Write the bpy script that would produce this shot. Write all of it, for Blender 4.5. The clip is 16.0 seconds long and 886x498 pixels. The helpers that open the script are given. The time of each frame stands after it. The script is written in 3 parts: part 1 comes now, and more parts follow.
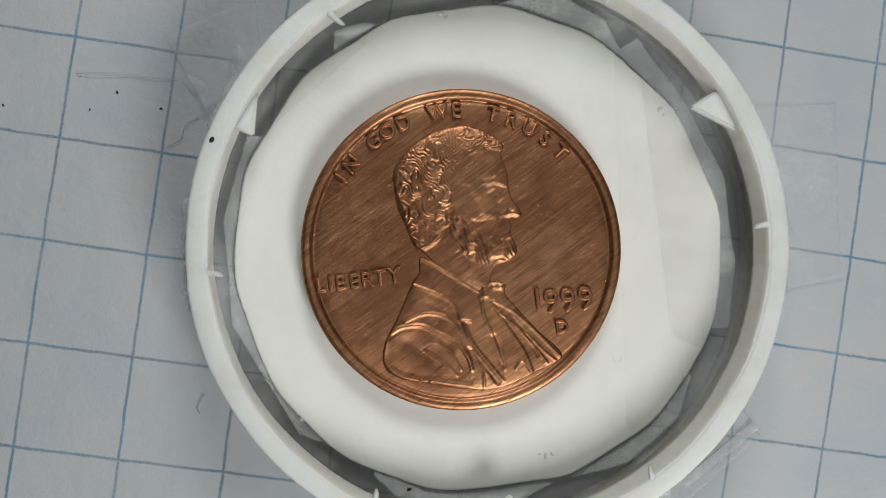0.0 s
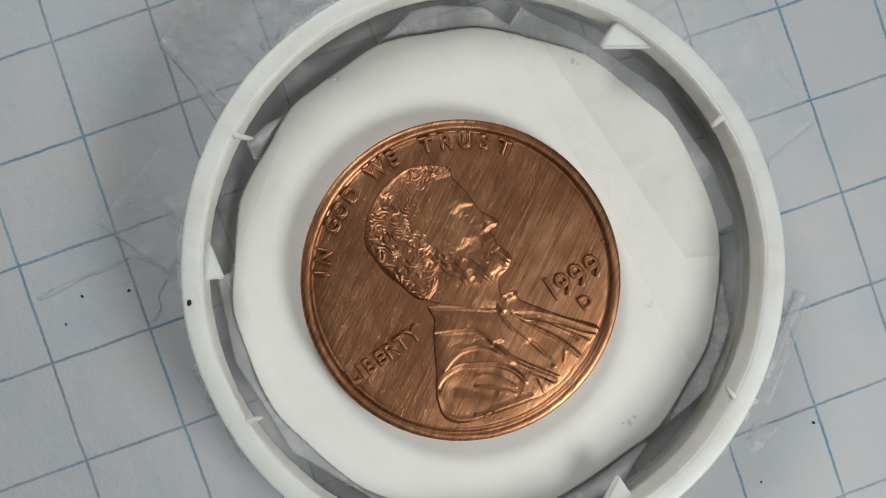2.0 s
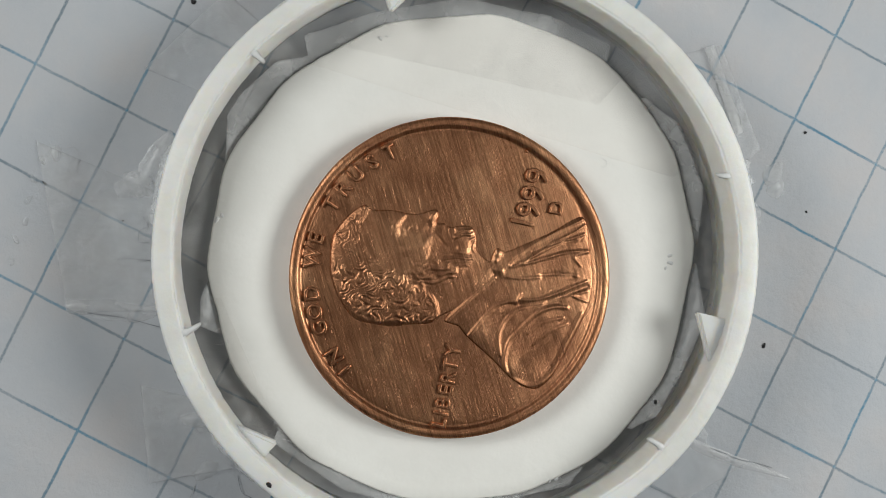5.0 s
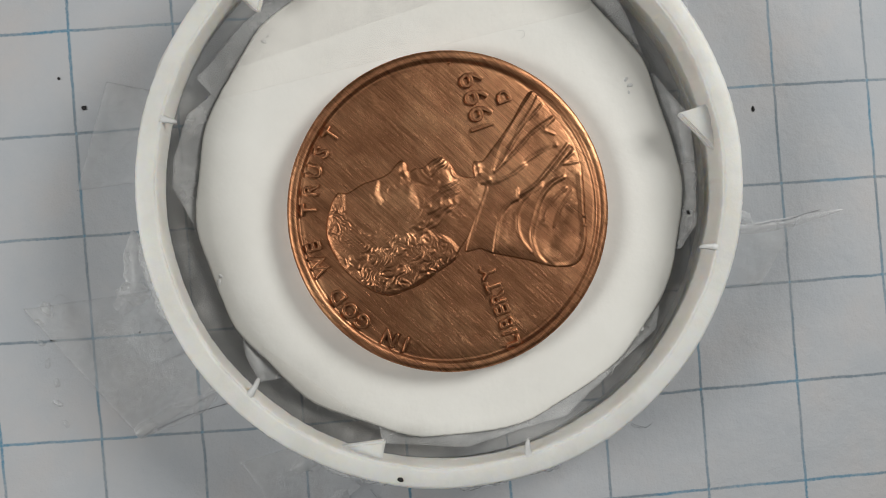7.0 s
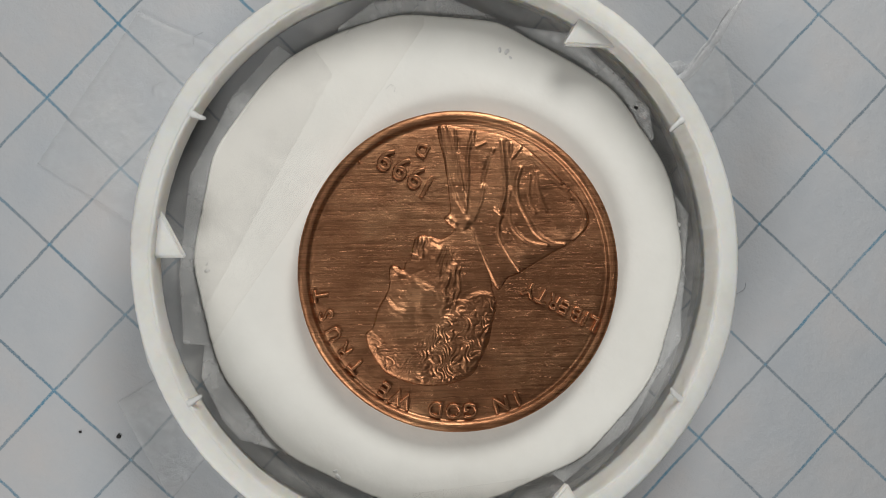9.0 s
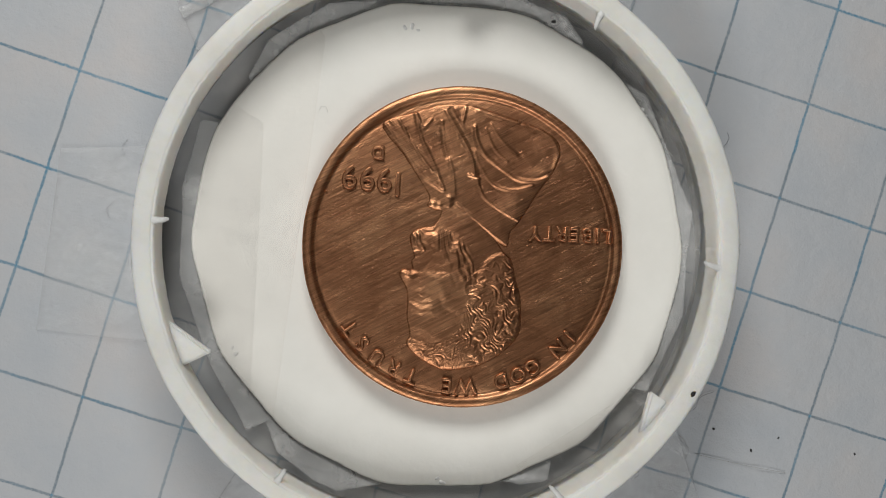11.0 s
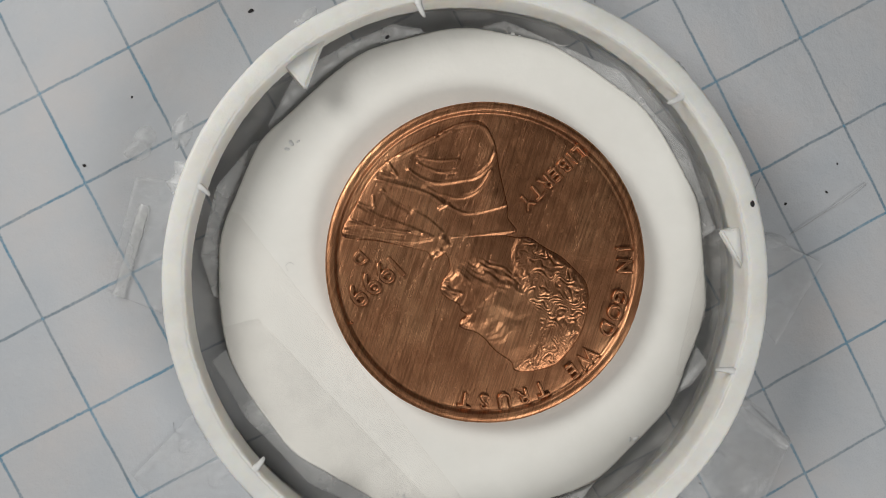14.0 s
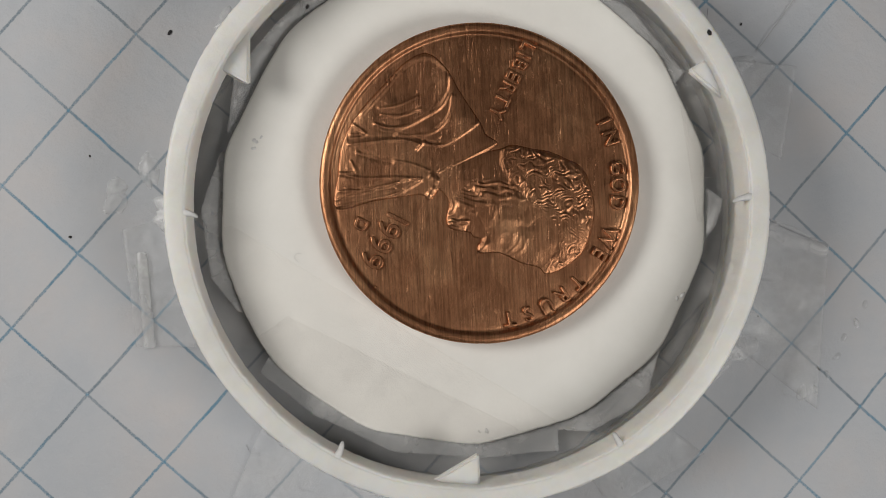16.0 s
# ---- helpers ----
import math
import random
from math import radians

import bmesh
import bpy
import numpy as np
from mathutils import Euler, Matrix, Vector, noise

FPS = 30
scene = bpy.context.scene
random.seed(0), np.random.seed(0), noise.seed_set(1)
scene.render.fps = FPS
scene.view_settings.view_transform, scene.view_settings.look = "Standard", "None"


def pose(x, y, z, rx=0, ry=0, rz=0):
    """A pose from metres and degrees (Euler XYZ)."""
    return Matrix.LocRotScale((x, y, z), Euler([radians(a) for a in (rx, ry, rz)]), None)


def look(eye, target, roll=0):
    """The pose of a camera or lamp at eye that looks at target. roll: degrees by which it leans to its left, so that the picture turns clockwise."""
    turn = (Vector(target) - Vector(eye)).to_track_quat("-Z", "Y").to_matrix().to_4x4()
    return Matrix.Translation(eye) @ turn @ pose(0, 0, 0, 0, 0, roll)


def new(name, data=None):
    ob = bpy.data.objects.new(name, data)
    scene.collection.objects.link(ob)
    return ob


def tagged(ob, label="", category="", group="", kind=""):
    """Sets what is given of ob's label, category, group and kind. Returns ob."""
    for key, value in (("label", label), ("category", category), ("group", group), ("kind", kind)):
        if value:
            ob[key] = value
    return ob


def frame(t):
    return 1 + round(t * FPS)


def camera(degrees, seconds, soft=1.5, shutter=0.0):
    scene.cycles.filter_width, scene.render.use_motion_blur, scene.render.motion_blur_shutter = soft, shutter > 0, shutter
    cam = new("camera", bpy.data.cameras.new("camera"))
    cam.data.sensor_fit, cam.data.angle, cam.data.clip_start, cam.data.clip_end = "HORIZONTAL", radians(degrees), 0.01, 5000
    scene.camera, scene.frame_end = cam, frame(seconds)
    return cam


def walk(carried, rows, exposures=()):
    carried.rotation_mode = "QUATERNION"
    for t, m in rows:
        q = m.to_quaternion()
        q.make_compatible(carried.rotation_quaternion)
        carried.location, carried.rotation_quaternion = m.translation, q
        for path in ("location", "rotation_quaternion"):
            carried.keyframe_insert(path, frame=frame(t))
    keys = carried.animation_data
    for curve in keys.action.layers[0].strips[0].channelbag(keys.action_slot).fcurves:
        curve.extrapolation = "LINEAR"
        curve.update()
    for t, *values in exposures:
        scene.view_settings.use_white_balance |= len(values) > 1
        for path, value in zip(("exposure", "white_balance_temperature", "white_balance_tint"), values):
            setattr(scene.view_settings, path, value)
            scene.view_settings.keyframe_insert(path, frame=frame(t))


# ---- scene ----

# ---- camera ----
MM = 0.001
# the camera hangs at one height and tilt: seconds, place in millimetres from the coin's centre, turn in degrees
EYE_Z, TILT_X, TILT_Y = 70.99, -0.16, -4.30
PATH = [
    (0, -6.118, -0.631, 8.03),
    (0.5, -5.912, -1.051, 0.66),
    (1, -5.747, 2.765, -5.60),
    (1.5, -5.315, 3.165, -12.26),
    (2, -5.096, 3.962, -19.49),
    (2.5, -3.655, 5.524, -28.22),
    (3, -2.028, 7.263, -34.29),
    (3.5, -2.057, 5.897, -42.55),
    (4, -1.477, 5.994, -50.56),
    (4.2, -1.594, 5.684, -54.22),
    (6.3, 0.867, 5.804, -78.29),
    (6.5, -1.103, 5.284, -83.14),
    (7, -1.648, 5.492, -94.23),
    (7.5, 1.082, 5.404, -106.52),
    (8, 0.849, 5.793, -117.17),
    (8.5, 3.424, 4.642, -125.89),
    (9, 5.384, 2.982, -136.76),
    (9.2, 5.535, 2.707, -140.72),
    (11.3, 6.158, 1.396, -167.19),
    (11.5, 6.352, 0.760, -171.27),
    (12, 6.601, -1.765, -182.15),
    (12.5, 6.284, -3.955, -191.60),
    (13, 5.865, -5.013, -197.96),
    (13.5, 5.694, -5.269, -203.05),
    (14, 6.242, -4.410, -207.89),
    (14.5, 6.025, -4.983, -215.35),
    (15, 7.101, -2.918, -222.73),
    (15.5, 7.078, -3.246, -226.27),
    (16, 7.566, -2.995, -228.78),
]
cam = camera(43.0, 16.0, soft=0.95)
walk(cam, [(t, pose(x * MM, y * MM, EYE_Z * MM, TILT_X, TILT_Y, turn)) for t, x, y, turn in PATH],
     exposures=[(0.0, -0.20, 6200, 4.5), (4.0, -0.12, 6180, 4.5), (6.5, -0.18, 6400, 7.0), (14.0, -0.19, 6440, 8.0), (16.0, -0.36, 6550, 9.5)])

# ---- light: an even grey ambient and two unseen area lamps added over the table ----
world = bpy.data.worlds.new("room_light")
scene.world = world
world.use_nodes = True
wn = world.node_tree.nodes
wn["Background"].inputs["Color"].default_value = (0.95, 0.97, 1.0, 1)
wn["Background"].inputs["Strength"].default_value = 0.016


def area_lamp(name, eye, size, watts, colour):
    data = bpy.data.lights.new(name, "AREA")
    data.shape, data.size, data.size_y = "RECTANGLE", size[0], size[1]
    data.energy, data.color = watts, colour
    ob = new(name, data)
    ob.matrix_world = look(eye, (0, 0, 0))
    return ob


# the unseen key lamp sits close on one side; a softer fill is added opposite
def lamp_at(name, az, el, far, size, watts, colour):
    a, e = radians(az), radians(el)
    return area_lamp(name, (far * math.cos(e) * math.cos(a), far * math.cos(e) * math.sin(a), far * math.sin(e)), size, watts, colour)


lamp_at("lamp_key", -60, 46, 0.135, (0.050, 0.045), 0.121, (1.0, 0.970, 0.925))
lamp_at("lamp_fill", 96, 46, 0.150, (0.055, 0.050), 0.109, (1.0, 0.974, 0.935))

# ---- materials ----


def material(name):
    mat = bpy.data.materials.new(name)
    mat.use_nodes = True
    nodes, links = mat.node_tree.nodes, mat.node_tree.links
    return mat, nodes, links, nodes["Principled BSDF"]


def node(nodes, kind, **values):
    n = nodes.new(kind)
    for key, value in values.items():
        n.inputs[key.replace("_", " ")].default_value = value
    return n


def math_node(nodes, links, op, a, b=None, c=None):
    n = nodes.new("ShaderNodeMath")
    n.operation = op
    for i, v in enumerate((a, b, c)):
        if v is None:
            continue
        if isinstance(v, (int, float)):
            n.inputs[i].default_value = v
        else:
            links.new(v, n.inputs[i])
    return n.outputs[0]


def ramp(nodes, links, source, stops):
    n = nodes.new("ShaderNodeValToRGB")
    n.color_ramp.elements[0].position, n.color_ramp.elements[0].color = stops[0][0], stops[0][1]
    n.color_ramp.elements[1].position, n.color_ramp.elements[1].color = stops[-1][0], stops[-1][1]
    for pos, col in stops[1:-1]:
        n.color_ramp.elements.new(pos).color = col
    links.new(source, n.inputs[0])
    return n.outputs[0]


def mix_colour(nodes, links, fac, a, b):
    n = nodes.new("ShaderNodeMix")
    n.data_type = "RGBA"
    for i, v in ((0, fac), (6, a), (7, b)):
        if isinstance(v, (int, float, tuple)):
            n.inputs[i].default_value = v
        else:
            links.new(v, n.inputs[i])
    return n.outputs[2]


def place(nodes, links, scale=(1, 1, 1), turn=0.0):
    co = nodes.new("ShaderNodeTexCoord")
    mp = nodes.new("ShaderNodeMapping")
    mp.inputs["Scale"].default_value = scale
    mp.inputs["Rotation"].default_value = (0, 0, turn)
    links.new(co.outputs["Object"], mp.inputs["Vector"])
    return mp.outputs["Vector"]


def noise_at(nodes, links, vector, scale, detail=4.0, rough=0.55):
    n = node(nodes, "ShaderNodeTexNoise", Scale=scale, Detail=detail, Roughness=rough)
    links.new(vector, n.inputs["Vector"])
    return n.outputs["Fac"]


def bump(nodes, links, bsdf, height, distance, strength=1.0, before=None):
    b = node(nodes, "ShaderNodeBump", Strength=strength, Distance=distance)
    links.new(height, b.inputs["Height"])
    if before is not None:
        links.new(before, b.inputs["Normal"])
    links.new(b.outputs["Normal"], bsdf.inputs["Normal"])
    return b.outputs["Normal"]


SQUARE = 6.35           # quarter-inch squares
GRID_X, GRID_Y = 0.21, 3.29


def paper_material():
    mat, nodes, links, bsdf = material("squared_paper")
    co = nodes.new("ShaderNodeTexCoord")
    mm = nodes.new("ShaderNodeVectorMath")
    mm.operation = "SCALE"
    mm.inputs["Scale"].default_value = 1000.0
    links.new(co.outputs["Object"], mm.inputs[0])
    vec = mm.outputs[0]
    printed = nodes.new("ShaderNodeUVMap")
    printed.uv_map = "print"
    # the printed line wanders a little and its ink is uneven
    wob = noise_at(nodes, links, vec, 0.45, 2.0)
    fine = noise_at(nodes, links, vec, 5.5, 4.0, 0.7)
    sep = nodes.new("ShaderNodeSeparateXYZ")
    links.new(printed.outputs[0], sep.inputs[0])
    lines = []
    for axis, off in ((0, GRID_X), (1, GRID_Y)):
        v = math_node(nodes, links, "SUBTRACT", sep.outputs[axis], off)
        v = math_node(nodes, links, "ADD", v, math_node(nodes, links, "MULTIPLY", math_node(nodes, links, "SUBTRACT", wob, 0.5), 0.16))
        v = math_node(nodes, links, "PINGPONG", v, SQUARE / 2)
        v = math_node(nodes, links, "ADD", v, math_node(nodes, links, "MULTIPLY", math_node(nodes, links, "SUBTRACT", fine, 0.5), 0.16))
        n = nodes.new("ShaderNodeMapRange")
        n.interpolation_type = "SMOOTHSTEP"
        links.new(v, n.inputs["Value"])
        n.inputs["From Min"].default_value, n.inputs["From Max"].default_value = 0.035, 0.135
        n.inputs["To Min"].default_value, n.inputs["To Max"].default_value = 1.0, 0.0
        lines.append(n.outputs[0])
    line = math_node(nodes, links, "MAXIMUM", lines[0], lines[1])
    speck = math_node(nodes, links, "MULTIPLY_ADD", noise_at(nodes, links, vec, 9.0, 5.0, 0.75), 2.4, -0.30)
    patch = math_node(nodes, links, "MULTIPLY_ADD", noise_at(nodes, links, vec, 0.20, 3.0), 1.3, 0.2)
    ink = math_node(nodes, links, "MULTIPLY", math_node(nodes, links, "MULTIPLY", line, speck), patch)
    ink_clamped = nodes.new("ShaderNodeClamp")
    links.new(ink, ink_clamped.inputs[0])
    ground = ramp(nodes, links, noise_at(nodes, links, vec, 0.12, 5.0, 0.6),
                  [(0.3, (0.465, 0.495, 0.540, 1)), (0.5, (0.510, 0.525, 0.556, 1)), (0.7, (0.555, 0.538, 0.546, 1))])
    ground = mix_colour(nodes, links, math_node(nodes, links, "MULTIPLY", noise_at(nodes, links, vec, 2.2, 6.0, 0.7), 0.12), ground, (0.40, 0.41, 0.45, 1))
    # the ink pools where lines cross, and runs bluer in places
    cross = math_node(nodes, links, "MULTIPLY", lines[0], lines[1])
    blue = math_node(nodes, links, "ADD", cross, ramp(nodes, links, noise_at(nodes, links, vec, 0.13, 2.0), [(0.46, (0, 0, 0, 1)), (0.62, (0.9, 0.9, 0.9, 1))]))
    blue_clamped = nodes.new("ShaderNodeClamp")
    links.new(blue, blue_clamped.inputs[0])
    ink_colour = mix_colour(nodes, links, blue_clamped.outputs[0], (0.175, 0.225, 0.270, 1), (0.085, 0.245, 0.375, 1))
    links.new(mix_colour(nodes, links, ink_clamped.outputs[0], ground, ink_colour), bsdf.inputs["Base Color"])
    bsdf.inputs["Roughness"].default_value = 0.62
    bsdf.inputs["Specular IOR Level"].default_value = 0.35
    first = bump(nodes, links, bsdf, noise_at(nodes, links, vec, 0.4, 5.0, 0.6), 0.00030, 0.55)
    bump(nodes, links, bsdf, noise_at(nodes, links, vec, 7.0, 5.0, 0.65), 0.00003, 0.6, first)
    return mat


def plastic_material():
    mat, nodes, links, bsdf = material("white_plastic")
    vec = place(nodes, links, (1000, 1000, 1000))
    links.new(ramp(nodes, links, noise_at(nodes, links, vec, 0.35, 5.0, 0.6),
                   [(0.25, (0.74, 0.73, 0.70, 1)), (0.55, (0.82, 0.815, 0.79, 1)), (0.8, (0.85, 0.85, 0.83, 1))]), bsdf.inputs["Base Color"])
    bsdf.inputs["Roughness"].default_value = 0.42
    bsdf.inputs["Subsurface Weight"].default_value = 0.6
    bsdf.inputs["Subsurface Radius"].default_value = (1.0, 0.85, 0.65)
    bsdf.inputs["Subsurface Scale"].default_value = 0.0012
    first = bump(nodes, links, bsdf, noise_at(nodes, links, vec, 0.9, 4.0), 0.00012, 0.5)
    bump(nodes, links, bsdf, noise_at(nodes, links, vec, 6.0, 4.0), 0.00003, 0.4, first)
    return mat


def card_material():
    mat, nodes, links, bsdf = material("white_card")
    vec = place(nodes, links, (1000, 1000, 1000))
    links.new(ramp(nodes, links, noise_at(nodes, links, vec, 0.22, 5.0, 0.6),
                   [(0.3, (0.81, 0.80, 0.765, 1)), (0.7, (0.865, 0.857, 0.825, 1))]), bsdf.inputs["Base Color"])
    bsdf.inputs["Roughness"].default_value = 0.55
    bsdf.inputs["Specular IOR Level"].default_value = 0.4
    first = bump(nodes, links, bsdf, noise_at(nodes, links, vec, 0.35, 3.0), 0.00018, 0.5)
    bump(nodes, links, bsdf, noise_at(nodes, links, vec, 5.0, 5.0, 0.6), 0.00002, 0.5, first)
    return mat


def tape_material(name, clear, milky, tint, through_colour=(0.975, 0.98, 0.985, 1)):
    mat, nodes, links, bsdf = material(name)
    vec = place(nodes, links, (1000, 1000, 1000))
    bsdf.inputs["Base Color"].default_value = tint
    bsdf.inputs["Roughness"].default_value = 0.25
    first = bump(nodes, links, bsdf, noise_at(nodes, links, vec, 0.35, 3.0, 0.5), 0.00025, 0.6)
    bump(nodes, links, bsdf, noise_at(nodes, links, vec, 2.5, 3.0, 0.6), 0.00001, 0.6, first)
    see = nodes.new("ShaderNodeBsdfTransparent")
    see.inputs["Color"].default_value = through_colour
    mixer = nodes.new("ShaderNodeMixShader")
    # milky patches: the film's own haze, plus highlights put into its opacity
    amount = ramp(nodes, links, noise_at(nodes, links, vec, 0.32, 5.0, 0.62),
                  [(0.42, (clear, clear, clear, 1)), (0.62, ((clear + milky) / 2,) * 3 + (1,)), (0.72, (milky, milky, milky, 1))])
    links.new(amount, mixer.inputs[0])
    links.new(bsdf.outputs[0], mixer.inputs[1])
    links.new(see.outputs[0], mixer.inputs[2])
    links.new(mixer.outputs[0], nodes["Material Output"].inputs["Surface"])
    return mat


def copper_material():
    mat, nodes, links, bsdf = material("worn_copper")
    co = nodes.new("ShaderNodeTexCoord")

    def streaks(turn, across, along, detail):
        mp = nodes.new("ShaderNodeMapping")
        mp.vector_type = "TEXTURE"
        mp.inputs["Rotation"].default_value = (0, 0, radians(turn))
        mp.inputs["Scale"].default_value = (MM / along, MM / across, MM)
        links.new(co.outputs["Object"], mp.inputs["Vector"])
        return noise_at(nodes, links, mp.outputs["Vector"], 1.0, detail, 0.62)

    brush = math_node(nodes, links, "ADD", streaks(33, 17.0, 0.45, 5.0), math_node(nodes, links, "MULTIPLY", streaks(42, 22.0, 0.6, 4.0), 0.7))
    # sparse long cuts in several directions
    cuts = None
    for turn, across, along, edge in ((33, 26.0, 0.45, 0.63), (40, 20.0, 0.40, 0.65), (58, 18.0, 0.5, 0.71), (8, 18.0, 0.5, 0.72), (120, 18.0, 0.7, 0.73)):
        c = ramp(nodes, links, streaks(turn, across, along, 2.0), [(edge, (0, 0, 0, 1)), (edge + 0.05, (1, 1, 1, 1))])
        cuts = c if cuts is None else math_node(nodes, links, "MAXIMUM", cuts, c)
    vec = place(nodes, links, (1000, 1000, 1000))
    cloud = noise_at(nodes, links, vec, 0.30, 5.0, 0.62)
    stain = noise_at(nodes, links, vec, 1.7, 5.0, 0.7)
    base = ramp(nodes, links, cloud, [(0.30, (0.36, 0.160, 0.080, 1)), (0.5, (0.53, 0.248, 0.126, 1)), (0.70, (0.70, 0.365, 0.192, 1))])
    base = mix_colour(nodes, links, ramp(nodes, links, stain, [(0.52, (0, 0, 0, 1)), (0.74, (0.45, 0.45, 0.45, 1))]), base, (0.22, 0.098, 0.050, 1))
    # broad brush marks, with darker copper along their low streaks
    broad = streaks(36, 8.5, 0.30, 5.0)
    base = mix_colour(nodes, links, ramp(nodes, links, broad, [(0.40, (0.55, 0.55, 0.55, 1)), (0.58, (0, 0, 0, 1))]), base, (0.20, 0.086, 0.042, 1))
    base = mix_colour(nodes, links, math_node(nodes, links, "MULTIPLY", cuts, 0.75), base, (0.12, 0.050, 0.026, 1))
    links.new(base, bsdf.inputs["Base Color"])
    bsdf.inputs["Metallic"].default_value = 1.0
    links.new(math_node(nodes, links, "MULTIPLY_ADD", stain, 0.24, 0.27), bsdf.inputs["Roughness"])
    brush = math_node(nodes, links, "ADD", brush, math_node(nodes, links, "MULTIPLY", broad, 0.9))
    first = bump(nodes, links, bsdf, brush, 0.0000090, 0.9)
    deep = math_node(nodes, links, "MULTIPLY", cuts, -1.0)
    second = bump(nodes, links, bsdf, deep, 0.0000022, 0.9, first)
    third = bump(nodes, links, bsdf, noise_at(nodes, links, vec, 6.0, 5.0, 0.65), 0.000014, 0.7, second)
    bump(nodes, links, bsdf, noise_at(nodes, links, vec, 0.30, 2.0), 0.00025, 0.5, third)
    return mat


def plain_material(name, colour, rough):
    mat, nodes, links, bsdf = material(name)
    vec = place(nodes, links, (1000, 1000, 1000))
    dark = tuple(v * 0.7 for v in colour[:3]) + (1,)
    links.new(ramp(nodes, links, noise_at(nodes, links, vec, 1.5, 4.0), [(0.3, dark), (0.7, colour)]), bsdf.inputs["Base Color"])
    bsdf.inputs["Roughness"].default_value = rough
    return mat


PAPER = paper_material()
PLASTIC = plastic_material()
CARD = card_material()
TAPE = tape_material("clear_tape", 0.80, 0.50, (0.86, 0.86, 0.86, 1))
FILM = tape_material("thin_film", 0.91, 0.64, (0.88, 0.89, 0.90, 1), (0.99, 0.99, 0.992, 1))
GLINT = tape_material("glint_film", 0.80, 0.36, (0.90, 0.91, 0.92, 1), (0.995, 0.995, 0.995, 1))
SHEET = tape_material("stretched_tape", 0.90, 0.64, (0.88, 0.87, 0.86, 1), (0.985, 0.985, 0.985, 1))
CREASE = tape_material("creased_film", 0.80, 0.42, (0.92, 0.92, 0.93, 1), (0.995, 0.995, 0.995, 1))
CLEAR = tape_material("disc_tape", 0.98, 0.93, (0.95, 0.93, 0.92, 1), (1.0, 0.998, 0.996, 1))
COPPER = copper_material()
WOOD = plain_material("table_wood", (0.23, 0.15, 0.09, 1), 0.5)
DIRT = plain_material("dark_dirt", (0.03, 0.028, 0.03, 1), 0.8)
FIBRE = plain_material("grey_fibre", (0.18, 0.19, 0.22, 1), 0.7)
PALE = plain_material("pale_fibre", (0.45, 0.45, 0.45, 1), 0.6)
BARE = plain_material("torn_white", (0.82, 0.82, 0.82, 1), 0.5)

# ---- building helpers (all lengths in millimetres) ----


def mesh_from(name, verts, faces, mat, smooth=True):
    me = bpy.data.meshes.new(name)
    me.from_pydata([(x * MM, y * MM, z * MM) for x, y, z in verts], [], faces)
    me.materials.append(mat)
    if smooth:
        me.polygons.foreach_set("use_smooth", [True] * len(me.polygons))
    me.update()
    return me


def part(name, me, parent=None, label=""):
    ob = new(name, me)
    if parent is not None:
        ob.parent = parent
    return tagged(ob, label) if label else ob


def empty(name, m):
    ob = new(name)
    ob.empty_display_size = 0.002
    ob.matrix_world = m
    return ob


def lathe(profile, steps=240, wobble=None, centre=(0.0, 0.0)):
    """A closed profile of (radius, height) turned round the upright axis."""
    verts, faces, n = [], [], len(profile)
    for i in range(steps):
        a = 2 * math.pi * i / steps
        for j, (r, z) in enumerate(profile):
            dr, dz = wobble(a, j) if wobble else (0, 0)
            verts.append((centre[0] + (r + dr) * math.cos(a), centre[1] + (r + dr) * math.sin(a), z + dz))
    for i in range(steps):
        k = (i + 1) % steps
        for j in range(n):
            m = (j + 1) % n
            faces.append((i * n + j, k * n + j, k * n + m, i * n + m))
    return verts, faces


def wave(a, seed, amount, low=3, high=60):
    """A ragged offset round a circle, the same at 0 and 360 degrees."""
    return amount * noise.noise(Vector((math.cos(a) * low, math.sin(a) * low, seed))) + 0.5 * amount * noise.noise(Vector((math.cos(a) * high, math.sin(a) * high, seed + 9)))


# ---- table and squared paper ----
def table():
    verts, faces = [], []
    for x, y in ((-450, -350), (450, -350), (450, 350), (-450, 350)):
        verts += [(x, y, -0.3), (x, y, -25)]
    faces = [(0, 2, 4, 6), (7, 5, 3, 1), (0, 1, 3, 2), (2, 3, 5, 4), (4, 5, 7, 6), (6, 7, 1, 0)]
    ob = part("floor_table_top", mesh_from("table_top", verts, faces, WOOD, False))
    return tagged(ob, "dark wooden table top under the squared paper", "table top", kind="structure")


def sheet_height(x, y):
    r = math.hypot(x - 1.5, y - 0.4)
    lift = min(1.0, max(0.0, (r - 18.5) / 10.0))
    return lift * (0.28 * noise.noise(Vector((x * 0.05, y * 0.05, 3.1))) + 0.10 * noise.noise(Vector((x * 0.16, y * 0.16, 7.7))))


STRETCH_X = (0.09, 0.37, -0.192, -0.145, -0.092, -0.014, -0.269, 0.349, -0.364, 0.104)
STRETCH_Y = (0.028, -0.127, 0.139, -0.061, -0.099, -0.024, -0.015, -0.106, 0.405, -0.243)


def printed_at(x, y):
    """Where on the printed sheet a place lies, in millimetres: damp and glue have stretched the paper a little."""
    u, v = max(-1.2, min(1.2, x / 25)), max(-1.2, min(1.2, y / 25))
    terms = (1, u, v, u * u, u * v, v * v, u ** 3, u * u * v, u * v * v, v ** 3)
    return (x - sum(a * b for a, b in zip(STRETCH_X, terms)), y - sum(a * b for a, b in zip(STRETCH_Y, terms)))


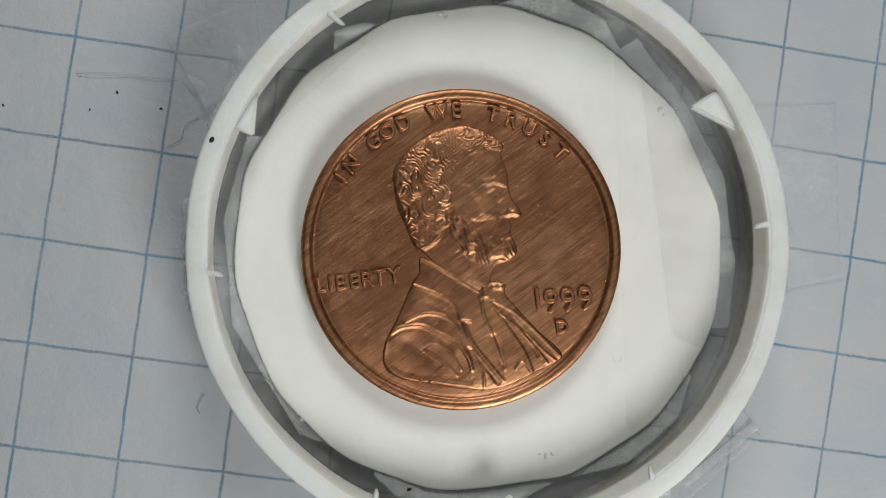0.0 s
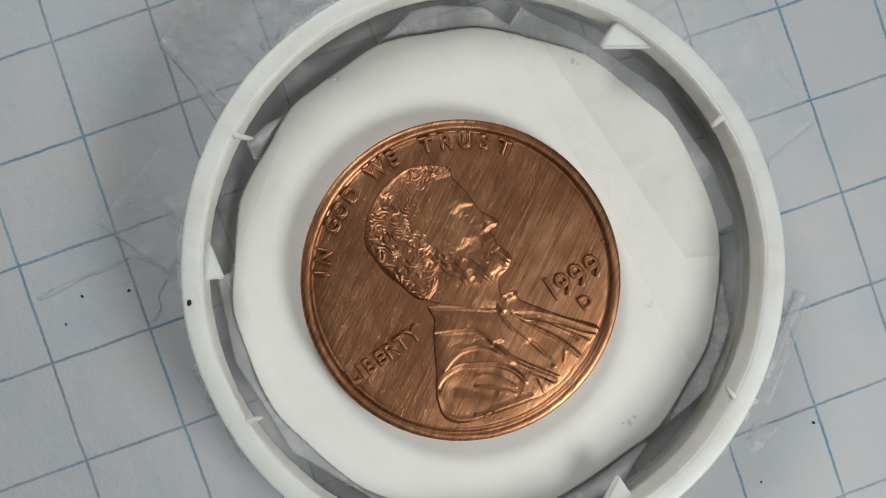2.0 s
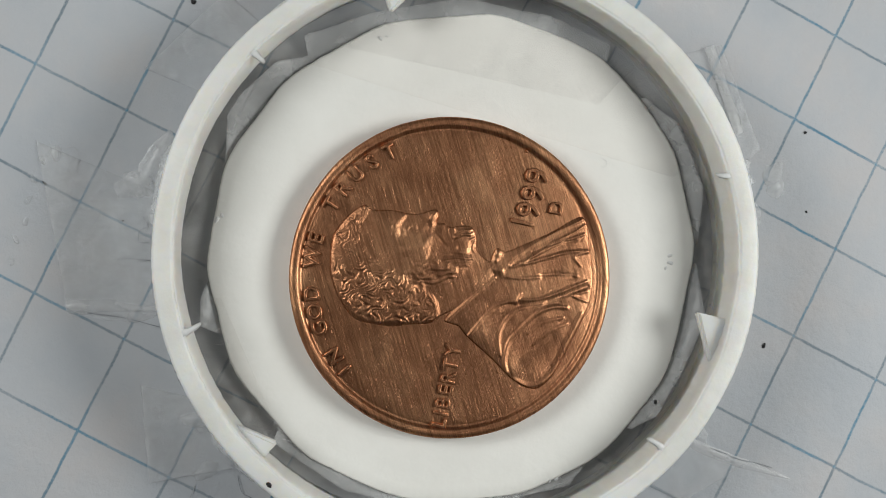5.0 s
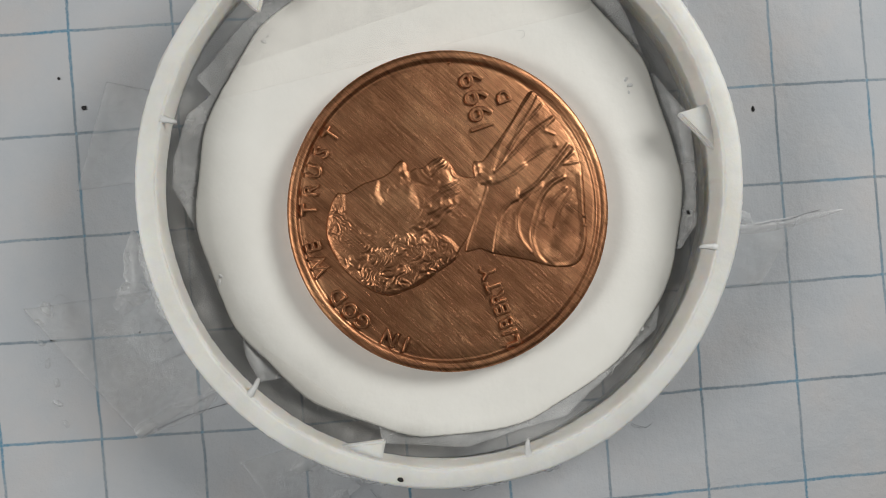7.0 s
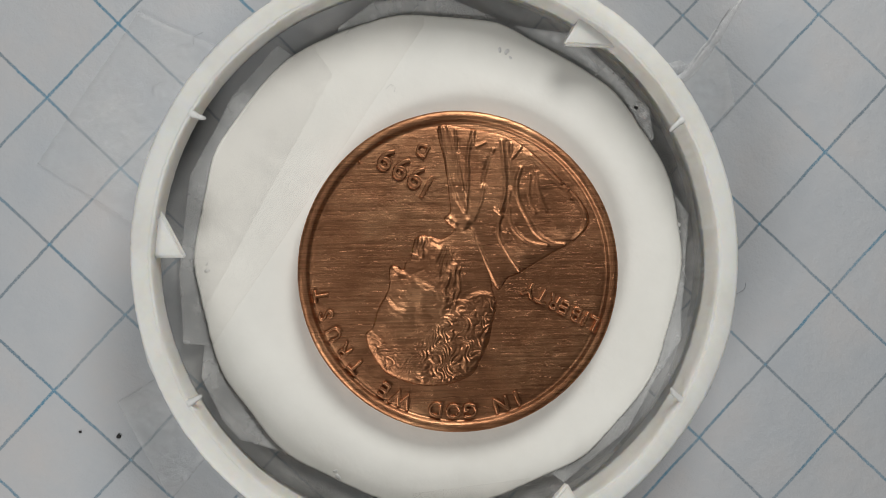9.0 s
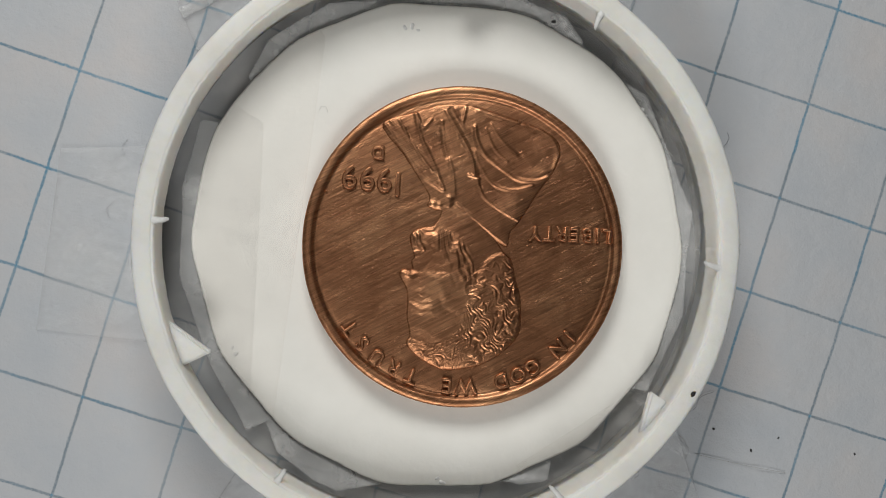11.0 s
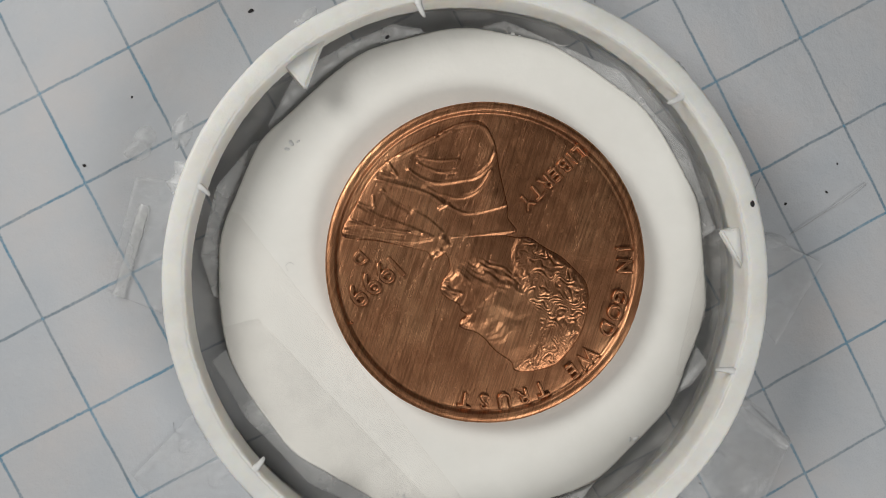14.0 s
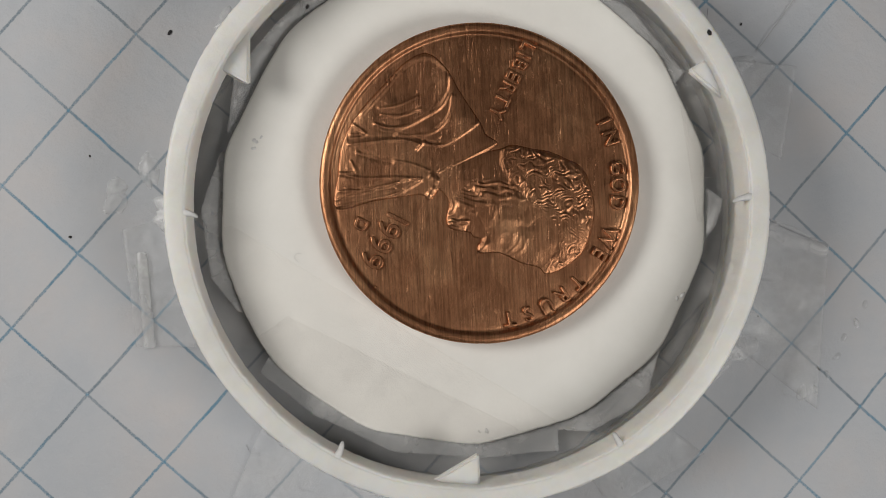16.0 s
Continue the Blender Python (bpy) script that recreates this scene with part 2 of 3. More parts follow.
def squared_paper():
    nx, ny, w, h = 150, 120, 216.0, 170.0
    verts, faces = [], []
    for j in range(ny + 1):
        for i in range(nx + 1):
            x, y = w * (i / nx - 0.5) + 3, h * (j / ny - 0.5) - 2
            verts.append((x, y, sheet_height(x, y)))
    for j in range(ny):
        for i in range(nx):
            a = j * (nx + 1) + i
            faces.append((a, a + 1, a + nx + 2, a + nx + 1))
    me = mesh_from("squared_paper", verts, faces, PAPER)
    uv = me.uv_layers.new(name="print")
    shift = [printed_at(x, y) for x, y, z in verts]
    for loop in me.loops:
        uv.data[loop.index].uv = shift[loop.vertex_index]
    ob = part("squared_paper", me)
    mod = ob.modifiers.new("thickness", "SOLIDIFY")
    mod.thickness, mod.offset = 0.0001, -1
    return tagged(ob, "white squared paper with worn blue printed lines", "graph paper")


table()
squared_paper()

# ---- the plastic ring ----
RING = (1.49, 0.33)


def plastic_ring():
    # a flat lip, a fine ragged seam at its inner edge, and a straight wall that steps back lower down
    profile = [(17.30, 0.08), (17.40, 0.5), (17.35, 4.0), (17.37, 6.6), (17.36, 7.10), (17.31, 7.20), (17.20, 7.225), (16.40, 7.225), (16.32, 7.20), (16.27, 7.13), (16.23, 7.15), (16.15, 7.08),
               (16.10, 6.6), (16.04, 5.6), (16.01, 5.2), (16.05, 4.8), (16.25, 4.5), (16.70, 4.2), (16.85, 1.2), (16.88, 0.08)]

    def ragged(a, j):
        if 3 <= j <= 6:
            return wave(a, j * 0.3, 0.07, 3, 90), wave(a, 5.0, 0.02, 3, 50)
        if 7 <= j <= 11:
            return wave(a, 60, 0.09, 5, 70), (wave(a, 62, 0.08, 7, 60) - 0.01 if j == 9 else wave(a, 5.0, 0.02, 3, 50))
        return wave(a, 40, 0.08), 0.0

    ring = empty("plastic_ring", pose(RING[0] * MM, RING[1] * MM, 0))
    verts, faces = lathe(profile, 900, ragged)
    part("band", mesh_from("band", verts, faces, PLASTIC), ring)
    # three inner teeth, each a triangle in plan that sticks inwards at one end
    for az, reach in ((43.0, 14.45), (163.0, 15.1), (283.0, 14.45)):
        a0, a1 = radians(az), radians(az - 12.5)
        pts = []
        for z, tip, back in ((6.35, reach, 16.3), (5.9, reach - 0.12, 16.3), (4.7, reach + 0.6, 16.3)):
            pts += [(tip * math.cos(a0), tip * math.sin(a0), z), (back * math.cos(a0), back * math.sin(a0), z + (0.3 if z > 6 else 0)),
                    (16.75 * math.cos(a1), 16.75 * math.sin(a1), z - (0.0 if z > 3 else -1.2))]
        bm = bmesh.new()
        vs = [bm.verts.new((x * MM, y * MM, z * MM)) for x, y, z in pts]
        bm.faces.new(vs[0:3])
        for k in (0, 3):
            for i in range(3):
                m = (i + 1) % 3
                bm.faces.new((vs[k + i], vs[k + m], vs[k + 3 + m], vs[k + 3 + i]))
        bm.faces.new(vs[6:9])
        bmesh.ops.recalc_face_normals(bm, faces=bm.faces)
        bmesh.ops.bevel(bm, geom=list(bm.edges), offset=0.12 * MM, segments=2, affect="EDGES")
        me = bpy.data.meshes.new("tooth")
        bm.to_mesh(me)
        bm.free()
        me.materials.append(PLASTIC)
        part("tooth", me, ring)
    # stubs of the six torn bridges on the inner lip
    for k, az in enumerate((13, 73, 133, 193, 253, 313)):
        a = radians(az)
        rnd = random.Random(50 + k)
        length, skew = 0.55 + 0.35 * rnd.random(), rnd.uniform(-0.5, 0.5)
        verts, faces = [], []
        for i in range(6):
            f = i / 5
            r, side = 16.38 - f * (length + 0.3), skew * f * f * 0.6
            wide = (0.19 + 0.16 * (1 - f) ** 4) * (1 - 0.25 * f) * (0.55 if i == 5 else 1)
            z = 6.95 + 0.25 * math.sin(f * 2.2) - 0.1 * f
            for q in range(6):
                b = 2 * math.pi * q / 6
                rr, tt, zz = r, side + wide * math.cos(b), z + wide * 0.7 * math.sin(b)
                verts.append((rr * math.cos(a) - tt * math.sin(a), rr * math.sin(a) + tt * math.cos(a), zz))
        for i in range(5):
            for q in range(6):
                m = (q + 1) % 6
                faces.append((i * 6 + q, i * 6 + m, i * 6 + 6 + m, i * 6 + 6 + q))
        faces.append(tuple(range(30, 36)))
        part("bridge_stub", mesh_from("bridge_stub", verts, faces, BARE), ring)
    # burrs of torn plastic along the outer edge of the lip
    for k in range(16):
        rnd = random.Random(900 + k)
        a, size = radians(rnd.uniform(0, 360)), rnd.uniform(0.10, 0.22)
        verts, faces = [], []
        for i in range(7):
            f = i / 6 - 0.5
            b = a + f * size * 0.55
            thick = size * 0.35 * (1 - 4 * f * f) + 0.02
            for q in range(5):
                c = 2 * math.pi * q / 5
                r = 17.31 + thick * 0.8 * math.cos(c) + 0.03 * rnd.random()
                verts.append((r * math.cos(b), r * math.sin(b), 7.02 + thick * math.sin(c)))
        for i in range(6):
            for q in range(5):
                m = (q + 1) % 5
                faces.append((i * 5 + q, i * 5 + m, i * 5 + 5 + m, i * 5 + 5 + q))
        part("burr", mesh_from("burr", verts, faces, PLASTIC), ring)
    return tagged(ring, "white plastic bottle-cap ring with ragged edge standing on squared paper", "plastic ring")


plastic_ring()

# ---- the card disc and the tape that carries it ----
DISC_TOP = 3.36


def disc_radius(a):
    """The hand-cut outline of the disc: a circle off the coin's centre, trimmed by straight cuts."""
    cx, cy, big = 1.30, 0.25, 14.95
    b = cx * math.cos(a) + cy * math.sin(a)
    r = b + math.sqrt(b * b - (cx * cx + cy * cy - big * big))
    trim = []
    for az, dist in ((8, 16.0), (33, 15.6), (57, 15.2), (80, 14.9), (106, 14.4), (131, 13.9), (157, 13.5), (182, 13.4), (208, 13.4), (233, 13.9), (258, 14.2), (284, 14.4), (309, 15.2), (334, 15.9)):
        c = math.cos(a - radians(az))
        if c > 0.2:
            trim.append(dist / c)
    # the corners between cuts are rounded off
    r = (r ** -90 + sum(v ** -90 for v in trim)) ** (-1 / 90) * 1.004
    return r + wave(a, 71, 0.06, 6, 60) + wave(a, 75, 0.02, 40, 150)


def card_disc():
    steps = 900
    verts, faces = [(0, 0, DISC_TOP)], []
    levels = [(0.35, 0), (0.7, 0), (0.94, -0.005), (0.992, -0.03), (1.0, -0.10), (1.0, -0.30)]
    for f, dz in levels:
        for i in range(steps):
            a = 2 * math.pi * i / steps
            r = disc_radius(a) * f
            x, y = r * math.cos(a), r * math.sin(a)
            sag = 0.10 * noise.noise(Vector((x * 0.12, y * 0.12, 2.0))) * max(0.0, f - 0.66) / 0.34
            verts.append((x, y, DISC_TOP + dz + sag))
    for i in range(steps):
        k = (i + 1) % steps
        faces.append((0, 1 + i, 1 + k))
        for lv in range(len(levels) - 1):
            a, b = 1 + lv * steps, 1 + (lv + 1) * steps
            faces.append((a + i, b + i, b + k, a + k))
    last = 1 + (len(levels) - 1) * steps
    faces.append(tuple(last + i for i in reversed(range(steps))))
    ob = part("card_disc", mesh_from("card_disc", verts, faces, CARD))
    return tagged(ob, "hand-cut white card disc lying on clear tape inside the ring", "card disc")


card_disc()

# ---- the coin ----
COIN_TOP = 4.86
COIN_BASE = 3.37
FIELD = COIN_TOP - COIN_BASE - 0.19
coin = empty("copper_coin", pose(0, 0, COIN_BASE * MM, 0, 0, 8.17))
tagged(coin, "worn copper one-cent coin lying face up on white card", "coin")


def coin_blank():
    top = COIN_TOP - COIN_BASE
    prof = [(0.02, 0.0), (9.3, 0.0), (9.48, 0.06), (9.525, 0.2), (9.525, top - 0.22), (9.49, top - 0.08), (9.40, top - 0.015), (9.25, top), (9.05, top - 0.01),
            (8.97, top - 0.05), (8.88, FIELD + 0.02), (8.80, FIELD - 0.035), (8.68, FIELD - 0.014), (8.52, FIELD), (8.0, FIELD), (6.5, FIELD), (4.5, FIELD), (2.5, FIELD), (0.02, FIELD)]
    verts, faces = lathe(prof, 300, lambda a, j: (wave(a, 3, 0.018, 3, 30), 0.006 * noise.noise(Vector((math.cos(a) * 30, math.sin(a) * 30, j)))) if 3 <= j <= 9 else (0, 0))
    part("blank", mesh_from("blank", verts, faces, COPPER), coin)


def to_mm(p):
    """From the drawing board (42.7 units to the millimetre, y down) to the coin's own axes."""
    return np.array([(p[0] - 431) / 42.7, (431 - p[1]) / 42.7])


def curve_through(points, per=8, closed=True):
    """A smooth line through the control points."""
    pts = [np.array(p, float) for p in points]
    n, out = len(pts), []
    for i in range(n if closed else n - 1):
        p0, p1, p2, p3 = (pts[(i + k) % n] if closed else pts[min(max(i + k, 0), n - 1)] for k in (-1, 0, 1, 2))
        for s in range(per):
            t = s / per
            out.append(0.5 * (2 * p1 + (p2 - p0) * t + (2 * p0 - 5 * p1 + 4 * p2 - p3) * t * t + (3 * p1 - p0 - 3 * p2 + p3) * t ** 3))
    if not closed:
        out.append(pts[-1])
    return np.array(out)


def distance_to(line, X, Y, closed=False):
    """How far each place of the board lies from a line."""
    best = np.full(X.shape, 1e9)
    n = len(line)
    for i in range(n if closed else n - 1):
        a, b = line[i], line[(i + 1) % n]
        d = b - a
        t = np.clip(((X - a[0]) * d[0] + (Y - a[1]) * d[1]) / max(d @ d, 1e-9), 0, 1)
        best = np.minimum(best, np.hypot(X - a[0] - t * d[0], Y - a[1] - t * d[1]))
    return best


def inside(line, X, Y):
    hit = np.zeros(X.shape, bool)
    n = len(line)
    for i in range(n):
        (x0, y0), (x1, y1) = line[i], line[(i + 1) % n]
        if y0 == y1:
            continue
        cross = ((y0 > Y) != (y1 > Y)) & (X < (x1 - x0) * (Y - y0) / (y1 - y0) + x0)
        hit ^= cross
    return hit


def smooth_noise(X, Y, scale, seed, octaves=2):
    rng = np.random.RandomState(seed)
    total = np.zeros(X.shape)
    for o in range(octaves):
        s = scale * 2 ** o
        grid = rng.rand(64, 64)
        u, v = X * s + 17.3, Y * s + 11.9
        i, j = np.floor(u).astype(int), np.floor(v).astype(int)
        fu, fv = u - i, v - j
        fu, fv = fu * fu * (3 - 2 * fu), fv * fv * (3 - 2 * fv)
        g = lambda a, b: grid[a % 64, b % 64]
        total += (g(i, j) * (1 - fu) * (1 - fv) + g(i + 1, j) * fu * (1 - fv) + g(i, j + 1) * (1 - fu) * fv + g(i + 1, j + 1) * fu * fv - 0.5) / 2 ** o
    return total


def relief():
    """The raised bust: a profile in low relief with waved hair and a draped coat."""
    head = [(330, 436), (306, 418), (287, 372), (268, 330), (259, 282), (256, 236), (284, 190), (330, 150), (385, 126), (442, 118), (500, 138), (534, 166), (530, 190),
            (545, 236), (549, 272), (557, 302), (581, 336), (573, 351), (550, 353), (556, 372), (552, 388), (568, 424), (566, 446), (542, 462), (518, 470), (503, 500), (500, 540), (420, 520)]
    coat = [(304, 515), (321, 488), (326, 449), (398, 485), (468, 527), (488, 513), (538, 516), (538, 541), (566, 575), (622, 636), (685, 701), (611, 744), (533, 779), (454, 785), (359, 771), (281, 757), (233, 726), (235, 667), (267, 600)]
    H, C = (curve_through([to_mm(p) for p in pts], 5) for pts in (head, coat))
    step = 0.036
    xs, ys = np.arange(-5.3, 6.7, step), np.arange(-8.8, 7.6, step)
    X, Y = np.meshgrid(xs, ys)
    in_h, in_c = inside(H, X, Y), inside(C, X, Y)
    d_h, d_c = np.where(in_h, distance_to(H, X, Y, True), 0), np.where(in_c, distance_to(C, X, Y, True), 0)
    hh = np.where(in_h, 0.06 + 0.17 * (1 - np.exp(-d_h / 0.9)), 0)
    hc = np.where(in_c, 0.06 + 0.075 * (1 - np.exp(-d_c / 0.4)), 0)

    def soft(points, reach, closed=True):
        line = curve_through([to_mm(p) for p in points], 5, closed)
        if closed:
            d = distance_to(line, X, Y, True) * np.where(inside(line, X, Y), 1, -1)
            return np.clip(d / reach, 0, 1)
        return np.exp(-(distance_to(line, X, Y) / reach) ** 2)

    # short wavy locks that run back from the brow and down to the nape, broken up along their length
    hair = soft([(330, 436), (306, 418), (287, 372), (262, 300), (256, 236), (300, 176), (385, 126), (450, 118), (534, 166), (526, 184), (470, 178), (432, 205), (410, 250), (404, 300), (396, 335), (384, 372), (372, 410)], 0.20)
    beard = soft([(388, 372), (420, 335), (462, 372), (500, 412), (532, 398), (560, 414), (568, 446), (520, 470), (470, 468), (420, 436)], 0.35)
    cx, cy = to_mm((452, 300))
    rad, ang = np.hypot(X - cx, Y - cy), np.arctan2(Y - cy, X - cx)
    bend = smooth_noise(X, Y, 1.2, 4, 2)
    s1 = rad * 4.0 + ang * 22.0 + bend * 12 + 1.3 * np.sin(rad * 4.2 + ang * 2.0 + smooth_noise(X, Y, 0.9, 40, 1) * 9) + smooth_noise(X, Y, 2.2, 14, 1) * 3.5
    locks = np.abs(np.sin(s1)) ** 0.8 - 0.6
    strands = np.sin(s1 * 2.9 + smooth_noise(X, Y, 2.6, 9, 2) * 6)
    broken = np.clip(0.75 + 2.6 * smooth_noise(X, Y, 1.9, 27, 1), 0.15, 1.35)
    hh += hair * (0.062 * locks * broken + 0.010 * strands + 0.030 * smooth_noise(X, Y, 1.3, 8, 1) + 0.045)
    wisps = np.sin(X * 13.0 + Y * 7.0 + smooth_noise(X, Y, 1.1, 5, 2) * 14)
    hh += beard * (0.030 * wisps + 0.030 * smooth_noise(X, Y, 2.0, 31, 2) + 0.02)
    # plain swells of the face and the ear
    for (px, py), reach, high in (((524, 296), 0.34, -0.055), ((562, 340), 0.36, 0.05), ((470, 335), 1.0, 0.05), ((470, 215), 1.6, 0.03), ((548, 430), 0.6, 0.03)):
        qx, qy = to_mm((px, py))
        hh += np.where(in_h, high * np.exp(-((X - qx) ** 2 + (Y - qy) ** 2) / reach ** 2), 0)
    brow_and_eye = [([(488, 260), (515, 254), (543, 268)], 0.2, 0.055),
                    ([(496, 294), (512, 286), (524, 294)], 0.08, 0.025),
                    ([(494, 278), (515, 272), (536, 277)], 0.16, -0.055),
                    ([(499, 310), (515, 318), (525, 312)], 0.06, 0.012),
                    ([(541, 344), (556, 338), (575, 341)], 0.11, 0.055),
                    ([(526, 352), (515, 373), (502, 396)], 0.08, -0.045),
                    ([(517, 380), (504, 396), (509, 417)], 0.08, 0.025),
                    ([(554, 382), (536, 387), (520, 401)], 0.07, 0.035)]
    mouth_and_ear = [([(559, 396), (541, 401)], 0.05, -0.04),
                     ([(457, 297), (478, 333), (509, 344)], 0.22, 0.035),
                     ([(426, 260), (457, 268), (467, 286)], 0.18, -0.03),
                     ([(436, 333), (457, 360), (488, 360)], 0.12, -0.035),
                     ([(420, 192), (457, 200), (509, 213)], 0.3, 0.015),
                     ([(368, 344), (384, 349), (394, 365), (381, 373)], 0.1, 0.06),
                     ([(376, 318), (399, 312), (413, 333), (399, 360)], 0.1, 0.045),
                     ([(389, 328), (397, 344)], 0.07, -0.04)]
    for pts, reach, high in brow_and_eye + mouth_and_ear:
        hh += np.where(in_h, 0.62 * high * soft(pts, reach, False), 0)
    hh += np.where(in_h, 0.012 * smooth_noise(X, Y, 1.6, 12, 3), 0)
    # collar, lapels, sleeve and folds
    collar = [([(324, 453), (398, 494), (468, 536)], 0.075, 0.05),
              ([(332, 444), (404, 482), (477, 524)], 0.06, 0.045),
              ([(304, 519), (359, 540), (404, 565), (425, 603)], 0.085, 0.045),
              ([(435, 617), (449, 656), (477, 695), (533, 762)], 0.085, 0.05),
              ([(421, 608), (450, 612)], 0.07, 0.06),
              ([(250, 640), (281, 625), (326, 622), (365, 639), (415, 667), (443, 701), (454, 734)], 0.11, 0.06)]
    sleeve = [([(286, 612), (334, 592), (387, 601), (423, 636), (443, 673)], 0.09, 0.04),
              ([(237, 667), (235, 712), (281, 751), (359, 763), (449, 776)], 0.17, 0.065),
              ([(359, 662), (398, 690), (426, 734)], 0.08, 0.04),
              ([(337, 684), (381, 712), (415, 748)], 0.07, 0.035),
              ([(477, 558), (488, 606), (510, 656), (538, 734)], 0.08, 0.035),
              ([(505, 564), (544, 628), (583, 684), (608, 740)], 0.09, 0.05)]
    shirt = [([(510, 561), (561, 589), (617, 639), (681, 704)], 0.08, 0.055),
             ([(524, 589), (566, 628), (605, 667), (645, 718)], 0.07, 0.05),
             ([(544, 608), (594, 645), (639, 690), (667, 712)], 0.055, 0.045),
             ([(566, 734), (583, 712), (605, 743)], 0.07, 0.04),
             ([(485, 779), (488, 740), (510, 771)], 0.08, 0.04)]
    for pts, reach, high in collar + sleeve + shirt:
        hc += np.where(in_c, 1.1 * high * soft(pts, reach, False), 0)
    hollows = [([(286, 662), (320, 684), (365, 723)], 0.42, 0.07),
               ([(510, 650), (524, 684), (533, 723)], 0.17, 0.06),
               ([(454, 684), (488, 729), (521, 768)], 0.12, 0.04),
               ([(415, 589), (429, 645), (460, 712)], 0.12, 0.035),
               ([(561, 606), (600, 656), (622, 701)], 0.07, 0.035),
               ([(342, 566), (381, 586)], 0.2, 0.02)]
    for pts, reach, depth in hollows:
        hc -= np.where(in_c, depth * soft(pts, reach, False), 0)
    hc += np.where(in_c, 0.012 * smooth_noise(X, Y, 1.2, 21, 3), 0)
    # the bow tie
    for (px, py), reach, high in (((485, 527), 0.2, 0.07), ((488, 545), 0.22, 0.07), ((510, 524), 0.16, 0.06), ((527, 524), 0.18, 0.07)):
        qx, qy = to_mm((px, py))
        hc += high * np.exp(-((X - qx) ** 2 + (Y - qy) ** 2) / reach ** 2) * in_c
    Z = np.where(in_c & (hc > hh * 0.9), hc, np.maximum(hh, hc))
    keep = in_h | in_c
    grown = keep.copy()
    for sh in ((1, 0), (-1, 0), (0, 1), (0, -1)):
        grown |= np.roll(keep, sh, (0, 1))
    # ease the steps at the outline into the field
    for _ in range(2):
        Z = (Z * 2 + np.roll(Z, 1, 0) + np.roll(Z, -1, 0) + np.roll(Z, 1, 1) + np.roll(Z, -1, 1)) / 6
    number = -np.ones(X.shape, int)
    number[grown] = np.arange(grown.sum())
    verts = [(x, y, FIELD + (z if k else -0.03)) for x, y, z, k in zip(X[grown], Y[grown], Z[grown], keep[grown])]
    faces = []
    rows, cols = X.shape
    for j in range(rows - 1):
        for i in range(cols - 1):
            q = (number[j, i], number[j, i + 1], number[j + 1, i + 1], number[j + 1, i])
            if min(q) >= 0:
                faces.append(tuple(int(v) for v in q))
    part("relief_bust", mesh_from("relief_bust", verts, faces, COPPER), coin)


def letter(char, size, x, y, turn):
    """One raised character, in millimetres on the coin's face."""
    cu = bpy.data.curves.new("letter", "FONT")
    cu.body, cu.size, cu.align_x, cu.align_y = char, size * MM, "CENTER", "CENTER"
    cu.extrude, cu.bevel_depth, cu.bevel_resolution, cu.resolution_u = 0.07 * MM, 0.055 * MM, 2, 3
    cu.offset = -0.02 * MM
    tmp = new("letter_outline", cu)
    bpy.context.view_layer.update()
    me = bpy.data.meshes.new_from_object(tmp.evaluated_get(bpy.context.evaluated_depsgraph_get()))
    bpy.data.objects.remove(tmp)
    bpy.data.curves.remove(cu)
    me.materials.clear()
    me.materials.append(COPPER)
    ob = part("letter", me, coin)
    ob.matrix_basis = pose(x * MM, y * MM, (FIELD + 0.09) * MM, 0, 0, turn)


def inscriptions():
    for char, deg in zip("INGODWETRUST", (149.5, 142.4, 129.6, 122.6, 115.2, 100.4, 92.6, 77.4, 69.4, 61.3, 53.1, 44.9)):
        a = radians(deg)
        letter(char, 1.22, 8.22 * math.cos(a), 8.22 * math.sin(a), deg - 90)
    for char, px, py in zip("LIBERTY", (74, 98, 124, 157, 189, 222, 258), (521, 518, 515, 511, 507, 502, 497)):
        x, y = to_mm((px, py))
        letter(char, 1.2, x, y, 6.8)
    for char, px, py in zip("1999", (622, 657, 700, 745), (561, 566, 563, 559)):
        x, y = to_mm((px, py))
        letter(char, 1.95, x, y, 6.8)
    x, y = to_mm((684, 630))
    letter("D", 1.1, x, y, 6.8)


coin_blank()
relief()
inscriptions()

# three tiny raised bars at the foot of the bust
for bx, by in ((-2.96, -7.49), (-2.5, -7.70), (-2.0, -7.87)):
    bm = bmesh.new()
    bmesh.ops.create_cube(bm, size=1.0)
    for v in bm.verts:
        v.co = Vector((v.co.x * 0.16, v.co.y * 0.26, v.co.z * 0.16)) * MM
    bmesh.ops.bevel(bm, geom=list(bm.edges), offset=0.04 * MM, segments=2, affect="EDGES")
    bar = bpy.data.meshes.new("bar")
    bm.to_mesh(bar)
    bm.free()
    bar.materials.append(COPPER)
    ob = part("bar", bar, coin)
    ob.matrix_basis = pose(bx * MM, by * MM, (FIELD + 0.20) * MM, 0, 0, -20)

# ---- clear tape between disc and ring ----


def grid_mesh(name, place_at, nu, nv, mat):
    """A sheet of nu by nv cells; place_at gives a place for u, v in 0..1."""
    verts = [place_at(i / nu, j / nv) for j in range(nv + 1) for i in range(nu + 1)]
    faces = [(j * (nu + 1) + i, j * (nu + 1) + i + 1, (j + 1) * (nu + 1) + i + 1, (j + 1) * (nu + 1) + i) for j in range(nv) for i in range(nu)]
    return mesh_from(name, verts, faces, mat)


def thicken(ob, thickness):
    mod = ob.modifiers.new("thickness", "SOLIDIFY")
    mod.thickness, mod.offset = thickness * MM, 0
    return ob


